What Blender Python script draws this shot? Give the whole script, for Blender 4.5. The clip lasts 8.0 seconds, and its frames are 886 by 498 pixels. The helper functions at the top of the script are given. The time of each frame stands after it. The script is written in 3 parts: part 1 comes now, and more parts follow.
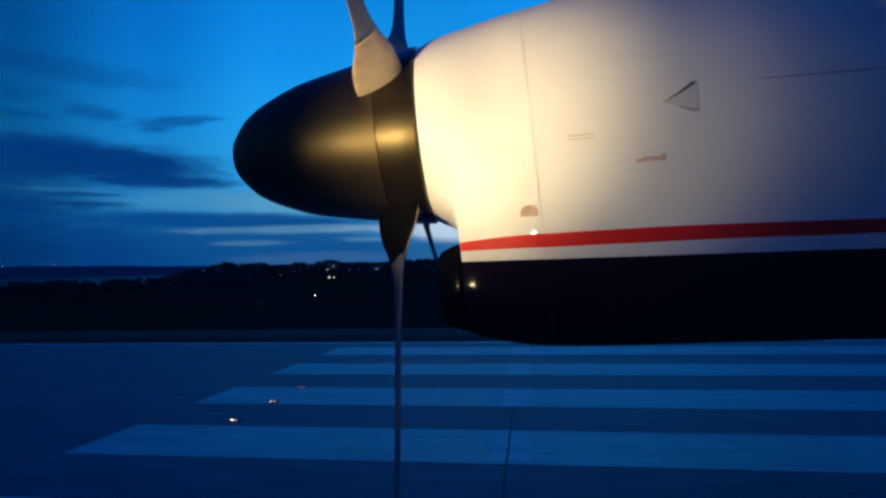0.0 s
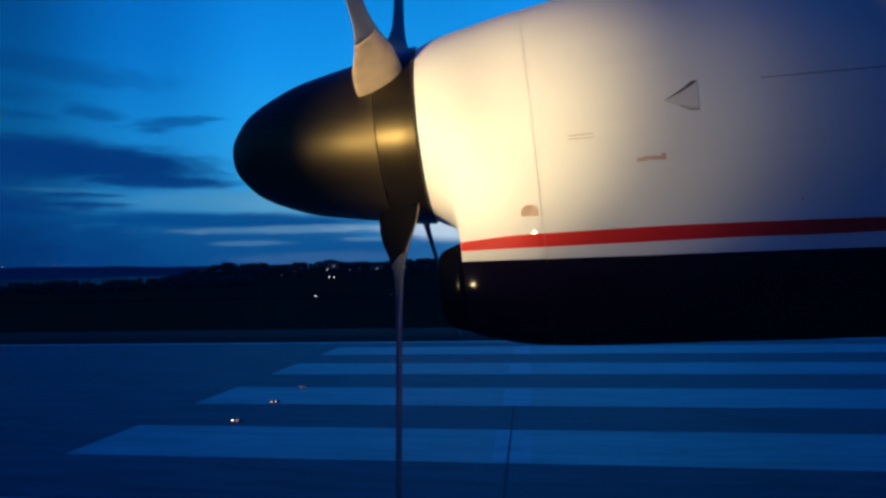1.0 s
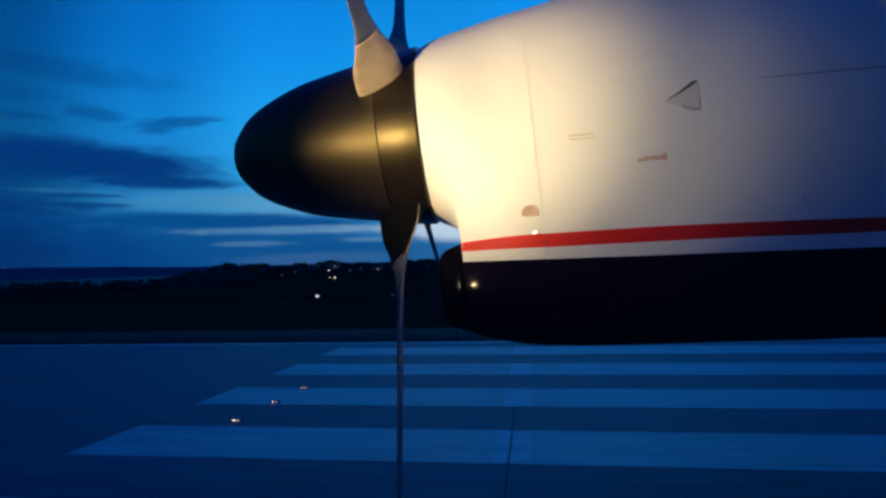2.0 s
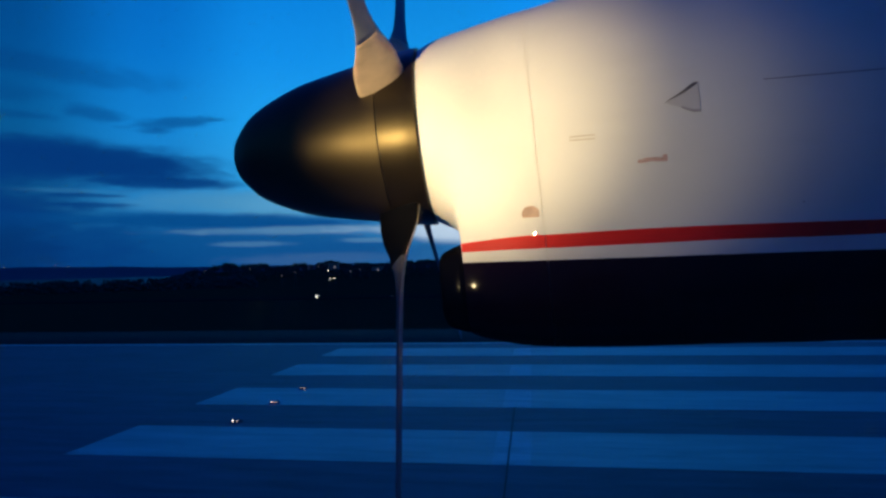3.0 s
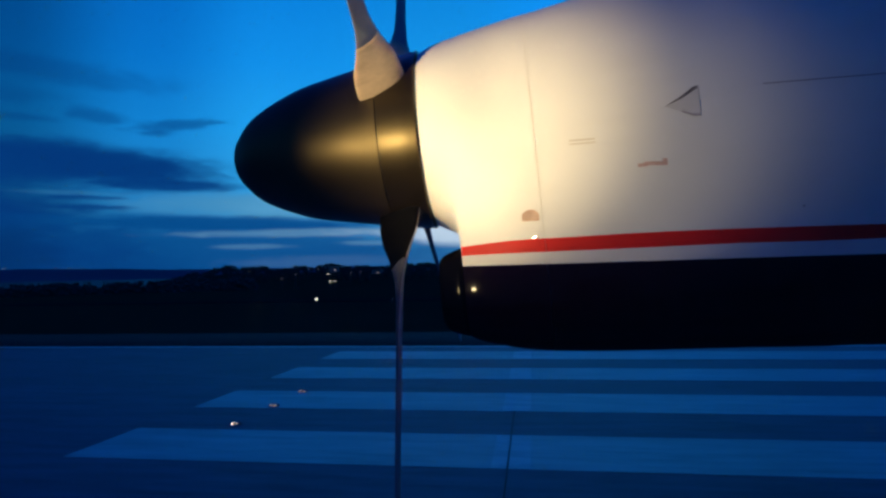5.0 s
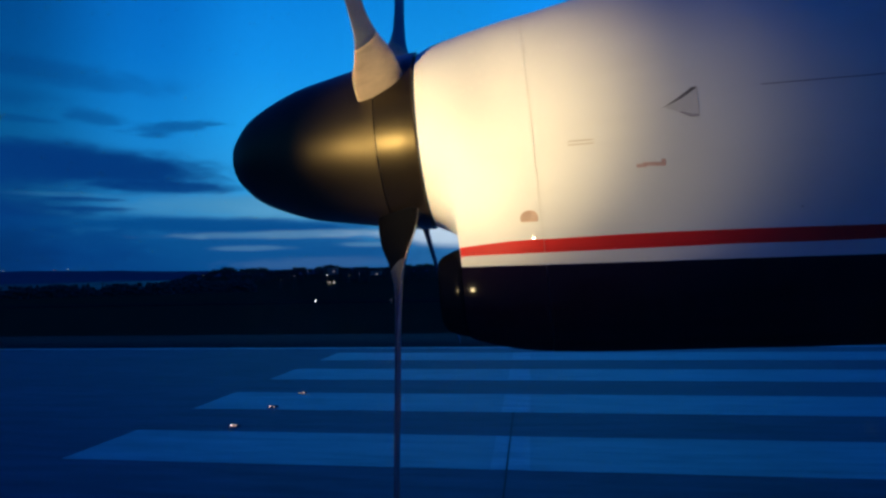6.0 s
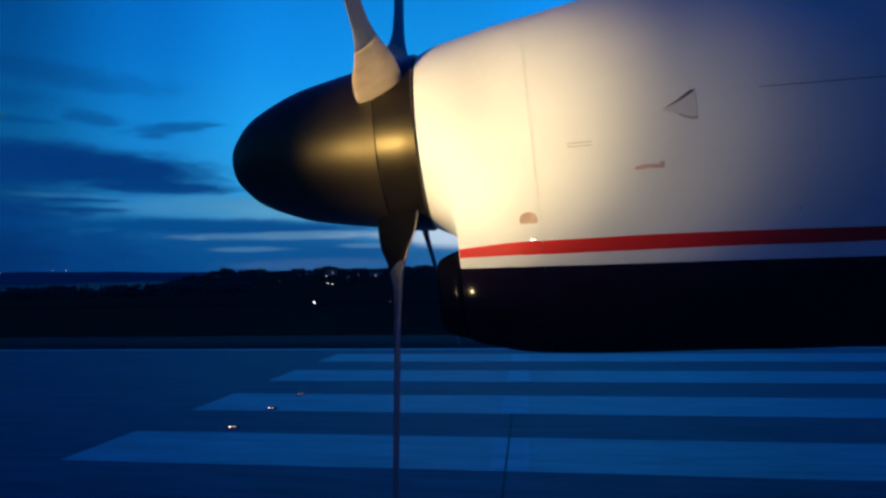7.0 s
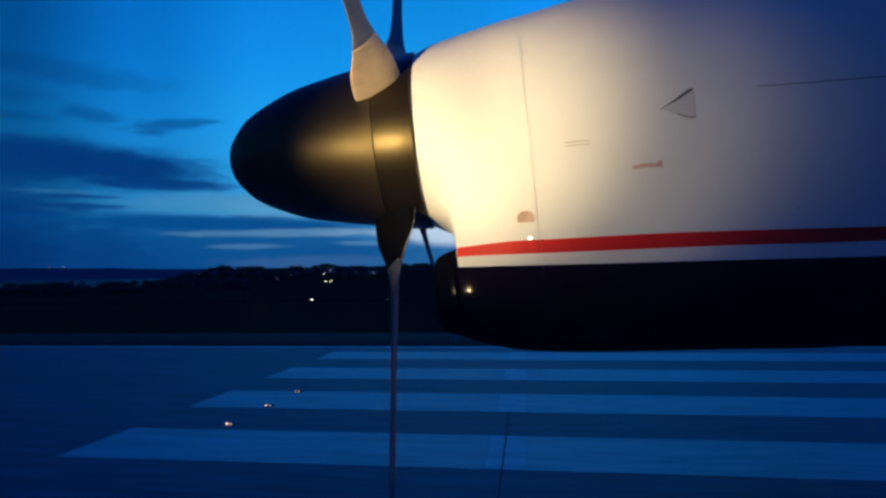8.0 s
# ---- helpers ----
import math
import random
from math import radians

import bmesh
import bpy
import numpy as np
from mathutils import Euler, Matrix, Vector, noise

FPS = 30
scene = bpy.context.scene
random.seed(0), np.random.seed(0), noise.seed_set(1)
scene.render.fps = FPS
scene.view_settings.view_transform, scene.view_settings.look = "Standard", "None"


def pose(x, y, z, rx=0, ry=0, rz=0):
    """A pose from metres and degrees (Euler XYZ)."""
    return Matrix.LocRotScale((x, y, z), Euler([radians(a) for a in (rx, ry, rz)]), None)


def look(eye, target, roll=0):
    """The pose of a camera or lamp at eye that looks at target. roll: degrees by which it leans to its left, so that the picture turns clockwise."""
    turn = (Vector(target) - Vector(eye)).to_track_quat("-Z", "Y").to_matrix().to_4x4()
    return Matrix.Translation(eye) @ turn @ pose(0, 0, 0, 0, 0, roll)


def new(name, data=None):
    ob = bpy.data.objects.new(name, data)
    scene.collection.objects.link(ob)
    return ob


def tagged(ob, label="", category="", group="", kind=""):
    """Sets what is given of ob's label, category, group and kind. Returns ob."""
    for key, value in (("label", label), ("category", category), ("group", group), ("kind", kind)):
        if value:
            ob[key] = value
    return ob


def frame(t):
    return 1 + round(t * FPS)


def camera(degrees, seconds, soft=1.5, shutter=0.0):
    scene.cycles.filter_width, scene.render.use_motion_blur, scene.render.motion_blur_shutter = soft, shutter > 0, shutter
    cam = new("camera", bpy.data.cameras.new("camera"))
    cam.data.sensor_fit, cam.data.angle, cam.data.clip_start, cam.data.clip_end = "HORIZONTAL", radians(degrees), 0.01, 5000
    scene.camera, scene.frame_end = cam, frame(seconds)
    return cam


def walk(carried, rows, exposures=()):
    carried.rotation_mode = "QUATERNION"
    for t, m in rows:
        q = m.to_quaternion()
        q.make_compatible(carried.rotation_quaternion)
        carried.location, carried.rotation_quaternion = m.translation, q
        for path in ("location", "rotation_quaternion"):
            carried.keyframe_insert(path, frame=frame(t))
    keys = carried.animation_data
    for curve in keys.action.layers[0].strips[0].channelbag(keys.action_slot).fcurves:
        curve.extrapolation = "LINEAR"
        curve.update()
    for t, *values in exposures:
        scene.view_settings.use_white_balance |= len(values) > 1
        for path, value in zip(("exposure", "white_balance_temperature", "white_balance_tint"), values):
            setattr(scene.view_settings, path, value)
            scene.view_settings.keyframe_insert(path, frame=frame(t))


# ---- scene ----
# Seen from a cabin window: the engine nacelle of a turboprop airliner at dusk, standing on the runway threshold.
cam = camera(65.45, 8.0, soft=2.7)
PATH = [
    (0, 0.0000, -0.0000, 2.4934, 91.428, 1.325, 9.513),
    (0.5, -0.0000, -0.0001, 2.4944, 91.489, 1.333, 9.541),
    (1, -0.0010, -0.0012, 2.4952, 91.385, 1.517, 9.539),
    (1.5, -0.0011, -0.0015, 2.4946, 91.410, 1.557, 9.602),
    (3, -0.0012, 0.0015, 2.4940, 91.501, 1.337, 9.596),
    (3.5, -0.0009, 0.0013, 2.4962, 91.572, 1.258, 9.602),
    (4, 0.0007, -0.0034, 2.4929, 91.594, 1.262, 9.658),
    (4.5, -0.0006, 0.0016, 2.4956, 91.668, 1.182, 9.611),
    (6, 0.0002, 0.0039, 2.4938, 91.862, 1.273, 9.523),
    (6.5, -0.0006, 0.0012, 2.4947, 91.879, 1.311, 9.424),
    (7, -0.0002, -0.0032, 2.4943, 91.973, 1.218, 9.426),
    (7.5, 0.0008, -0.0009, 2.4941, 91.860, 0.781, 9.249),
    (8, 0.0014, -0.0003, 2.4958, 91.801, 0.955, 9.242),
]
walk(cam, [(t, pose(x, y, z, rx, ry, rz)) for t, x, y, z, rx, ry, rz in PATH])

# ------------------------------------------------------------------ the aircraft's own frame
# x aft, y outboard, z up, from the window seat
AIR = pose(0, 0, 2.4934, 0, -4.292, 2.997)
AXIS_Y, AXIS_Z = 2.75, 0.550          # engine axis


# ------------------------------------------------------------------ node helpers
def mat(name):
    m = bpy.data.materials.new(name)
    m.use_nodes = True
    return m, m.node_tree.nodes, m.node_tree.links, m.node_tree.nodes["Principled BSDF"]


def math_node(nt, op, a, b=None, c=None, clamp=False):
    n = nt.nodes.new("ShaderNodeMath")
    n.operation, n.use_clamp = op, clamp
    for i, v in enumerate((a, b, c)):
        if v is None:
            continue
        if isinstance(v, (int, float)):
            n.inputs[i].default_value = v
        else:
            nt.links.new(v, n.inputs[i])
    return n.outputs[0]


def mix_color(nt, fac, a, b, blend="MIX"):
    n = nt.nodes.new("ShaderNodeMix")
    n.data_type, n.blend_type = "RGBA", blend
    for i, v in ((0, fac), (6, a), (7, b)):
        if isinstance(v, (int, float)):
            n.inputs[i].default_value = v
        elif isinstance(v, tuple):
            n.inputs[i].default_value = (*v, 1)
        else:
            nt.links.new(v, n.inputs[i])
    return n.outputs[2]


def noise_node(nt, vec, scale, detail=4, rough=0.55, distort=0.0):
    n = nt.nodes.new("ShaderNodeTexNoise")
    n.inputs["Scale"].default_value, n.inputs["Detail"].default_value = scale, detail
    n.inputs["Roughness"].default_value, n.inputs["Distortion"].default_value = rough, distort
    if vec is not None:
        nt.links.new(vec, n.inputs["Vector"])
    return n.outputs["Fac"]


def ramp(nt, fac, stops, mode="LINEAR"):
    n = nt.nodes.new("ShaderNodeValToRGB")
    n.color_ramp.interpolation = mode
    el = n.color_ramp.elements
    while len(el) < len(stops):
        el.new(0.5)
    for e, (p, col) in zip(el, stops):
        e.position = p
        e.color = (*col, 1) if isinstance(col, tuple) else (col, col, col, 1)
    nt.links.new(fac, n.inputs[0])
    return n.outputs[0]


def coords(nt, stretch=(1, 1, 1), which="Object"):
    t = nt.nodes.new("ShaderNodeTexCoord")
    m = nt.nodes.new("ShaderNodeMapping")
    m.inputs["Scale"].default_value = stretch
    nt.links.new(t.outputs[which], m.inputs["Vector"])
    return m.outputs[0]


def bump(nt, height, strength, distance, bsdf):
    n = nt.nodes.new("ShaderNodeBump")
    n.inputs["Strength"].default_value, n.inputs["Distance"].default_value = strength, distance
    nt.links.new(height, n.inputs["Height"])
    nt.links.new(n.outputs[0], bsdf.inputs["Normal"])


# ------------------------------------------------------------------ dusk sky
world = bpy.data.worlds.new("dusk")
scene.world = world
world.use_nodes = True
wt = world.node_tree
background = wt.nodes["Background"]
sky_dir = wt.nodes.new("ShaderNodeTexCoord").outputs["Generated"]
sep = wt.nodes.new("ShaderNodeSeparateXYZ")
wt.links.new(sky_dir, sep.inputs[0])
DEG = 57.29578
elev = math_node(wt, "MULTIPLY", math_node(wt, "ARCSINE", sep.outputs[2]), DEG)
azim = math_node(wt, "MULTIPLY", math_node(wt, "ARCTAN2", sep.outputs[0], sep.outputs[1]), DEG)
flat = wt.nodes.new("ShaderNodeCombineXYZ")
wt.links.new(math_node(wt, "MULTIPLY", azim, 0.16), flat.inputs[0])
wt.links.new(math_node(wt, "MULTIPLY", elev, 0.62), flat.inputs[1])
puff = math_node(wt, "SUBTRACT", noise_node(wt, flat.outputs[0], 1.0, 6, 0.62, 0.5), 0.5)
fine = math_node(wt, "SUBTRACT", noise_node(wt, flat.outputs[0], 3.4, 5, 0.65, 0.3), 0.5)

sky = ramp(wt, math_node(wt, "DIVIDE", elev, 90.0, clamp=True), [
    (0.0, (0.006, 0.060, 0.205)), (0.028, (0.010, 0.120, 0.33)), (0.055, (0.012, 0.160, 0.41)), (0.085, (0.010, 0.192, 0.50)),
    (0.13, (0.005, 0.186, 0.545)), (0.185, (0.002, 0.148, 0.515)), (0.24, (0.001, 0.118, 0.46)), (0.45, (0.0005, 0.044, 0.42)), (1.0, (0.0005, 0.021, 0.325))])
# the west, behind the nacelle, is the bright side
west = ramp(wt, math_node(wt, "DIVIDE", math_node(wt, "ADD", azim, 180.0), 360.0), [
    (0.0, (0.30, 0.36, 0.38)), (0.34, (0.24, 0.30, 0.32)), (0.383, (0.30, 0.41, 0.43)), (0.41, (1.0, 0.96, 0.93)), (0.435, (2.4, 1.52, 1.26)), (0.475, (3.4, 1.66, 1.26)),
    (0.51, (3.6, 1.95, 1.6)), (0.535, (2.4, 1.4, 1.2)), (0.56, (0.6, 0.62, 0.62)), (0.68, (0.34, 0.40, 0.40)), (1.0, (0.30, 0.36, 0.38))], "EASE")
sky = mix_color(wt, 1.0, sky, west, "MULTIPLY")


def cloud(under, a0, e0, half_a, half_e, tilt, thick, wobble, color):
    """One long cloud: an ellipse in azimuth and elevation with a torn edge."""
    da = math_node(wt, "DIVIDE", math_node(wt, "SUBTRACT", azim, a0), half_a)
    e_mid = math_node(wt, "MULTIPLY_ADD", math_node(wt, "SUBTRACT", azim, a0), tilt, e0)
    de = math_node(wt, "DIVIDE", math_node(wt, "SUBTRACT", elev, e_mid), half_e)
    d = math_node(wt, "SQRT", math_node(wt, "ADD", math_node(wt, "MULTIPLY", da, da), math_node(wt, "MULTIPLY", de, de)))
    d = math_node(wt, "MULTIPLY_ADD", puff, wobble, d)
    d = math_node(wt, "MULTIPLY_ADD", fine, wobble * 0.8, d)
    f = math_node(wt, "MULTIPLY", ramp(wt, d, [(0.35, 1.0), (1.0, 0.0)], "EASE"), thick)
    return mix_color(wt, f, under, color)


DARK, MID, PALE, HAZE, GLOW = (0.0008, 0.030, 0.150), (0.0010, 0.053, 0.198), (0.046, 0.215, 0.405), (0.085, 0.215, 0.365), (0.40, 0.51, 0.62)
for a0, e0, ha, he, tilt, thick, wob, col in (
        # thin veils high up
        (-39.0, 14.9, 11.0, 1.2, -0.06, 0.34, 1.2, DARK), (-43.0, 12.9, 7.0, 0.9, 0.0, 0.24, 1.5, DARK), (-41.0, 11.4, 3.6, 0.42, 0.0, 0.36, 1.2, DARK),
        (-36.6, 11.95, 2.9, 0.75, -0.12, 0.46, 1.6, DARK), (-30.8, 11.5, 4.2, 0.62, 0.12, 0.58, 1.7, DARK), (-32.0, 10.85, 2.4, 0.30, 0.05, 0.42, 1.6, DARK),
        # pale gap, then the heavy bank above it
        (-22.8, 5.45, 15.2, 1.45, -0.01, 0.92, 0.5, PALE), (-19.0, 5.3, 11.0, 1.4, -0.02, 0.80, 0.4, (0.075, 0.275, 0.47)),
        (-45.0, 8.15, 22.5, 2.55, -0.012, 0.94, 0.55, DARK), (-31.0, 6.95, 7.5, 0.62, 0.0, 0.85, 0.6, DARK), (-38.3, 6.22, 5.0, 0.24, 0.0, 0.20, 0.8, PALE), (-35.5, 8.45, 10.5, 1.9, -0.09, 0.88, 0.5, DARK),
        (-36.8, 5.9, 3.6, 0.20, 0.0, 0.60, 0.9, DARK), (-36.6, 5.2, 3.4, 0.26, 0.0, 0.70, 0.9, DARK),
        (-45.5, 4.6, 12.5, 2.7, 0.0, 0.92, 0.6, DARK),
        # long low layers down to the horizon
        (-30.0, 1.7, 34.0, 3.4, 0.0, 0.86, 0.5, MID), (-27.0, 4.02, 17.5, 0.85, -0.022, 0.92, 0.45, MID), (-40.0, 2.6, 9.0, 1.6, 0.0, 0.45, 1.2, DARK),
        (-19.5, 3.32, 14.5, 0.46, 0.014, 0.68, 0.8, HAZE), (-24.8, 2.2, 4.6, 0.28, 0.0, 0.42, 0.9, HAZE), (-15.5, 2.4, 3.5, 0.30, 0.0, 0.55, 0.9, HAZE),
        (-20.0, 0.9, 10.0, 0.7, 0.0, 0.35, 1.0, (0.055, 0.130, 0.270)), (-4.0, 3.2, 17.0, 0.8, 0.0, 0.60, 0.7, GLOW), (-7.5, 3.1, 7.0, 1.45, 0.0, 0.95, 0.4, GLOW),
        (-45.0, 0.7, 18.0, 3.0, 0.0, 0.75, 0.5, DARK), (-47.0, 1.8, 11.0, 3.2, 0.0, 0.60, 0.6, (0.0006, 0.018, 0.085)),
        (60.0, 9.0, 30.0, 4.0, 0.0, 0.6, 1.5, DARK), (150.0, 12.0, 60.0, 6.0, 0.0, 0.6, 1.5, DARK)):
    sky = cloud(sky, a0, e0, ha, he, tilt, thick, wob, col)
wt.links.new(sky, background.inputs["Color"])
background.inputs["Strength"].default_value = 1.32
scene.view_settings.exposure = 0.0

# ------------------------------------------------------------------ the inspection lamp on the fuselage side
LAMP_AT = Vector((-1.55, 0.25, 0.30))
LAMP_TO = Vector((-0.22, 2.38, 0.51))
# sealed-beam hot core; spill and fringe are extra spots added to brighten the cowl
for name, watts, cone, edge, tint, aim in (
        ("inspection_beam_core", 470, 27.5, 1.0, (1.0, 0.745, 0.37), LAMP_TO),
        ("added_spill_fill", 122, 29, 1.0, (1.0, 0.775, 0.41), Vector((0.04, 2.34, 0.41))),
        ("added_fringe_fill", 38, 20, 1.0, (1.0, 0.90, 0.55), Vector((0.46, 2.29, 0.38)))):
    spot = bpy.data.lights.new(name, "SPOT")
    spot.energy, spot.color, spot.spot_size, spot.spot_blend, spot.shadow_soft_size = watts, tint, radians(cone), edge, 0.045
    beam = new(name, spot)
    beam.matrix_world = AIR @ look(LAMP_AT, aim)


# ------------------------------------------------------------------ materials
def paint(name, color, rough, dirt=0.12, scale=3.0, grime=(0.25, 0.22, 0.2), gloss=0.5, ior=1.5, ripple=0.10, sheen=(1, 1, 1)):
    m, n, l, b = mat(name)
    nt = m.node_tree
    v = coords(nt, (1, 1, 1))
    big = ramp(nt, noise_node(nt, v, scale, 5, 0.6), [(0.42, 0.0), (0.75, 1.0)])
    streak = ramp(nt, noise_node(nt, coords(nt, (1.2, 6, 9)), 2.5, 6, 0.65), [(0.45, 0.0), (0.8, 1.0)])
    f = math_node(nt, "MULTIPLY", math_node(nt, "ADD", big, streak, clamp=True), dirt)
    l.new(mix_color(nt, f, color, tuple(c * g for c, g in zip(color, grime))), b.inputs["Base Color"])
    l.new(math_node(nt, "MULTIPLY_ADD", big, 0.35 * rough, rough), b.inputs["Roughness"])
    b.inputs["Specular IOR Level"].default_value = gloss
    b.inputs["IOR"].default_value = ior
    b.inputs["Specular Tint"].default_value = (*sheen, 1)
    bump(nt, noise_node(nt, v, 5.0, 3), ripple, 0.01, b)
    return m


def lacquer(name, color, rough, mirror):
    """Very dark coating whose weak, even sheen mirrors the lamps."""
    m, n, l, b = mat(name)
    nt = m.node_tree
    v = coords(nt, (1, 1, 1))
    worn = ramp(nt, noise_node(nt, v, 3.0, 5, 0.6), [(0.4, 0.0), (0.75, 1.0)])
    l.new(mix_color(nt, math_node(nt, "MULTIPLY", worn, 0.4), color, tuple(c * 0.5 for c in color)), b.inputs["Base Color"])
    b.inputs["Roughness"].default_value, b.inputs["Specular IOR Level"].default_value = 0.8, 0.0
    sheen = n.new("ShaderNodeBsdfGlossy")
    l.new(math_node(nt, "MULTIPLY_ADD", worn, 0.5 * rough, rough), sheen.inputs["Roughness"])
    both = n.new("ShaderNodeMixShader")
    both.inputs[0].default_value = mirror
    l.new(b.outputs[0], both.inputs[1])
    l.new(sheen.outputs[0], both.inputs[2])
    l.new(both.outputs[0], n["Material Output"].inputs["Surface"])
    return m


WHITE = paint("white_paint", (0.78, 0.78, 0.76), 0.55, 0.08, gloss=0.35)
RED = paint("red_paint", (0.70, 0.022, 0.014), 0.40, 0.25, gloss=0.2)
STRIPE_WHITE = paint("stripe_white_paint", (0.74, 0.74, 0.72), 0.45, 0.16, gloss=0.3)
NAVY = lacquer("navy_paint", (0.007, 0.0030, 0.009), 0.055, 0.0085)
# gold of the lamp's highlight is put into the sheen tint
BLACK = paint("black_paint", (0.011, 0.0085, 0.006), 0.42, 0.5, 4.0, (1.9, 1.7, 1.5), gloss=0.7, sheen=(1.0, 0.78, 0.38))
PLATE = paint("black_plate_paint", (0.007, 0.0055, 0.004), 0.33, 0.5, 4.0, (1.9, 1.7, 1.5), sheen=(1.0, 0.78, 0.38))
SEAM = paint("seam_filler", (0.66, 0.62, 0.55), 0.6, 0.3)
BOOT = lacquer("black_rubber", (0.004, 0.0035, 0.004), 0.06, 0.0075)
# upper blades' lamplight and lower blades' shade put into the face colours
BLADE_GREY = paint("blade_grey", (0.26, 0.30, 0.37), 0.55, 0.4, 5.0, (0.6, 0.6, 0.6), 0.1)
BLADE_DARK = paint("blade_dark_grey", (0.12, 0.125, 0.14), 0.55, 0.4, 5.0, (0.7, 0.7, 0.7), 0.06)
BLADE_BLACK = paint("blade_shade_black", (0.004, 0.004, 0.004), 0.65, 0.5, 5.0, (1.5, 1.4, 1.3), 0.04)
CUFF = paint("cuff_lit_tan", (0.70, 0.55, 0.39), 0.45, 0.4, 7.0)
GAP = paint("dark_gap", (0.05, 0.045, 0.04), 0.7, 0.3)
# shade of the vent recess as colours: dark below the lip, greyer floor
LIP_SHADE = paint("vent_lip_shade", (0.14, 0.125, 0.12), 0.6, 0.3)
VENT_FLOOR = paint("shaded_vent_floor", (0.66, 0.65, 0.63), 0.6, 0.2)
EDGE_GREY = paint("vent_lip_grey", (0.40, 0.37, 0.39), 0.6, 0.3)
EDGE_PALE = paint("pale_vent_edge", (0.60, 0.57, 0.52), 0.6, 0.3)
STEEL = paint("bright_steel", (0.75, 0.73, 0.7), 0.28, 0.1)
STEEL.node_tree.nodes["Principled BSDF"].inputs["Metallic"].default_value = 1.0
PLACARD_RED = paint("placard_red", (0.72, 0.47, 0.41), 0.5, 0.3)
PLACARD_GREY = paint("placard_grey", (0.67, 0.63, 0.57), 0.5, 0.3)
STICKER = paint("faded_sticker", (0.60, 0.42, 0.33), 0.5, 0.5, 20.0)
TYRE = paint("tyre_rubber", (0.02, 0.02, 0.02), 0.8, 0.3)
CABIN = paint("cabin_lining", (0.35, 0.34, 0.33), 0.7, 0.1)


def emitter(name, color, strength):
    m, n, l, b = mat(name)
    b.inputs["Base Color"].default_value = (0.8, 0.8, 0.8, 1)
    b.inputs["Emission Color"].default_value = (*color, 1)
    b.inputs["Emission Strength"].default_value = strength
    return m


LAMP_GLASS = emitter("lamp_glass", (1.0, 0.80, 0.50), 15)
WARM_LIGHT = emitter("warm_light", (1.0, 0.84, 0.62), 2.8)
FAINT_LIGHT = emitter("faint_light", (1.0, 0.74, 0.50), 0.15)
DIM_LIGHT = emitter("dim_light", (1.0, 0.74, 0.48), 0.24)
WHITE_LIGHT = emitter("white_light", (1.0, 0.96, 0.90), 8)
MAST_LIGHT = emitter("mast_light", (1.0, 0.85, 0.75), 0.9)
RED_LIGHT = emitter("red_light", (1.0, 0.18, 0.15), 1.2)
RUNWAY_LIGHT = emitter("runway_light", (1.0, 0.88, 0.74), 4.5)
RUNWAY_DIM = emitter("runway_light_dim", (1.0, 0.86, 0.74), 2.2)
RUNWAY_FAINT = emitter("runway_light_faint", (1.0, 0.84, 0.70), 1.0)


def concrete(name, color, dark, coarse=0.35, fine_scale=30.0, rough=0.75, gloss=0.5):
    m, n, l, b = mat(name)
    nt = m.node_tree
    v = coords(nt, (1, 1, 1))
    stain = ramp(nt, noise_node(nt, coords(nt, (0.12, 0.5, 1)), coarse * 3, 6, 0.6), [(0.3, 0.0), (0.72, 1.0)])
    grit = noise_node(nt, v, fine_scale, 4, 0.7)
    col = mix_color(nt, stain, color, dark)
    col = mix_color(nt, math_node(nt, "MULTIPLY", grit, 0.35), col, tuple(c * 0.5 for c in color))
    # rubber smears and scuffs, drawn out along the runway
    smear = ramp(nt, noise_node(nt, coords(nt, (0.35, 2.4, 1)), 1.6, 6, 0.72), [(0.30, 0.62), (0.5, 1.02), (0.70, 1.34)])
    col = mix_color(nt, 1.0, col, smear, "MULTIPLY")
    l.new(col, b.inputs["Base Color"])
    b.inputs["Roughness"].default_value = rough
    b.inputs["Specular IOR Level"].default_value = gloss
    bump(nt, grit, 0.5, 0.006, b)
    return m


RUNWAY = concrete("runway_concrete", (0.146, 0.146, 0.190), (0.108, 0.108, 0.145), 0.35, 30.0, 0.62, 0.15)
MARKING = concrete("worn_marking_paint", (0.56, 0.545, 0.505), (0.47, 0.455, 0.425), 0.5, 25.0, 0.50, 0.48)
SHOULDER = concrete("shoulder_asphalt", (0.024, 0.024, 0.025), (0.018, 0.018, 0.018), 0.35, 30.0, 0.9, 0.1)
TAXIWAY = concrete("taxiway_asphalt", (0.020, 0.020, 0.021), (0.015, 0.016, 0.016), 0.35, 30.0, 0.95, 0.0)
PATCH = concrete("cast_iron_grey", (0.11, 0.11, 0.11), (0.08, 0.08, 0.08))
PALER_MARKING = concrete("paler_marking_paint", (0.74, 0.72, 0.67), (0.66, 0.64, 0.60), 0.5, 25.0, 0.52, 0.40)
SEALANT = concrete("joint_sealant", (0.022, 0.022, 0.022), (0.04, 0.04, 0.04))
GRASS = concrete("rough_grass", (0.030, 0.042, 0.022), (0.020, 0.029, 0.015), 0.2, 3.0, 0.95, 0.0)
# dark foliage green with a bluish distance haze mixed into the colour
FOREST = concrete("hazed_foliage", (0.058, 0.092, 0.090), (0.042, 0.068, 0.064), 0.1, 1.5, 0.95, 0.0)
BARK = concrete("bark", (0.06, 0.045, 0.03), (0.04, 0.03, 0.02), 0.5, 4.0, 0.95)
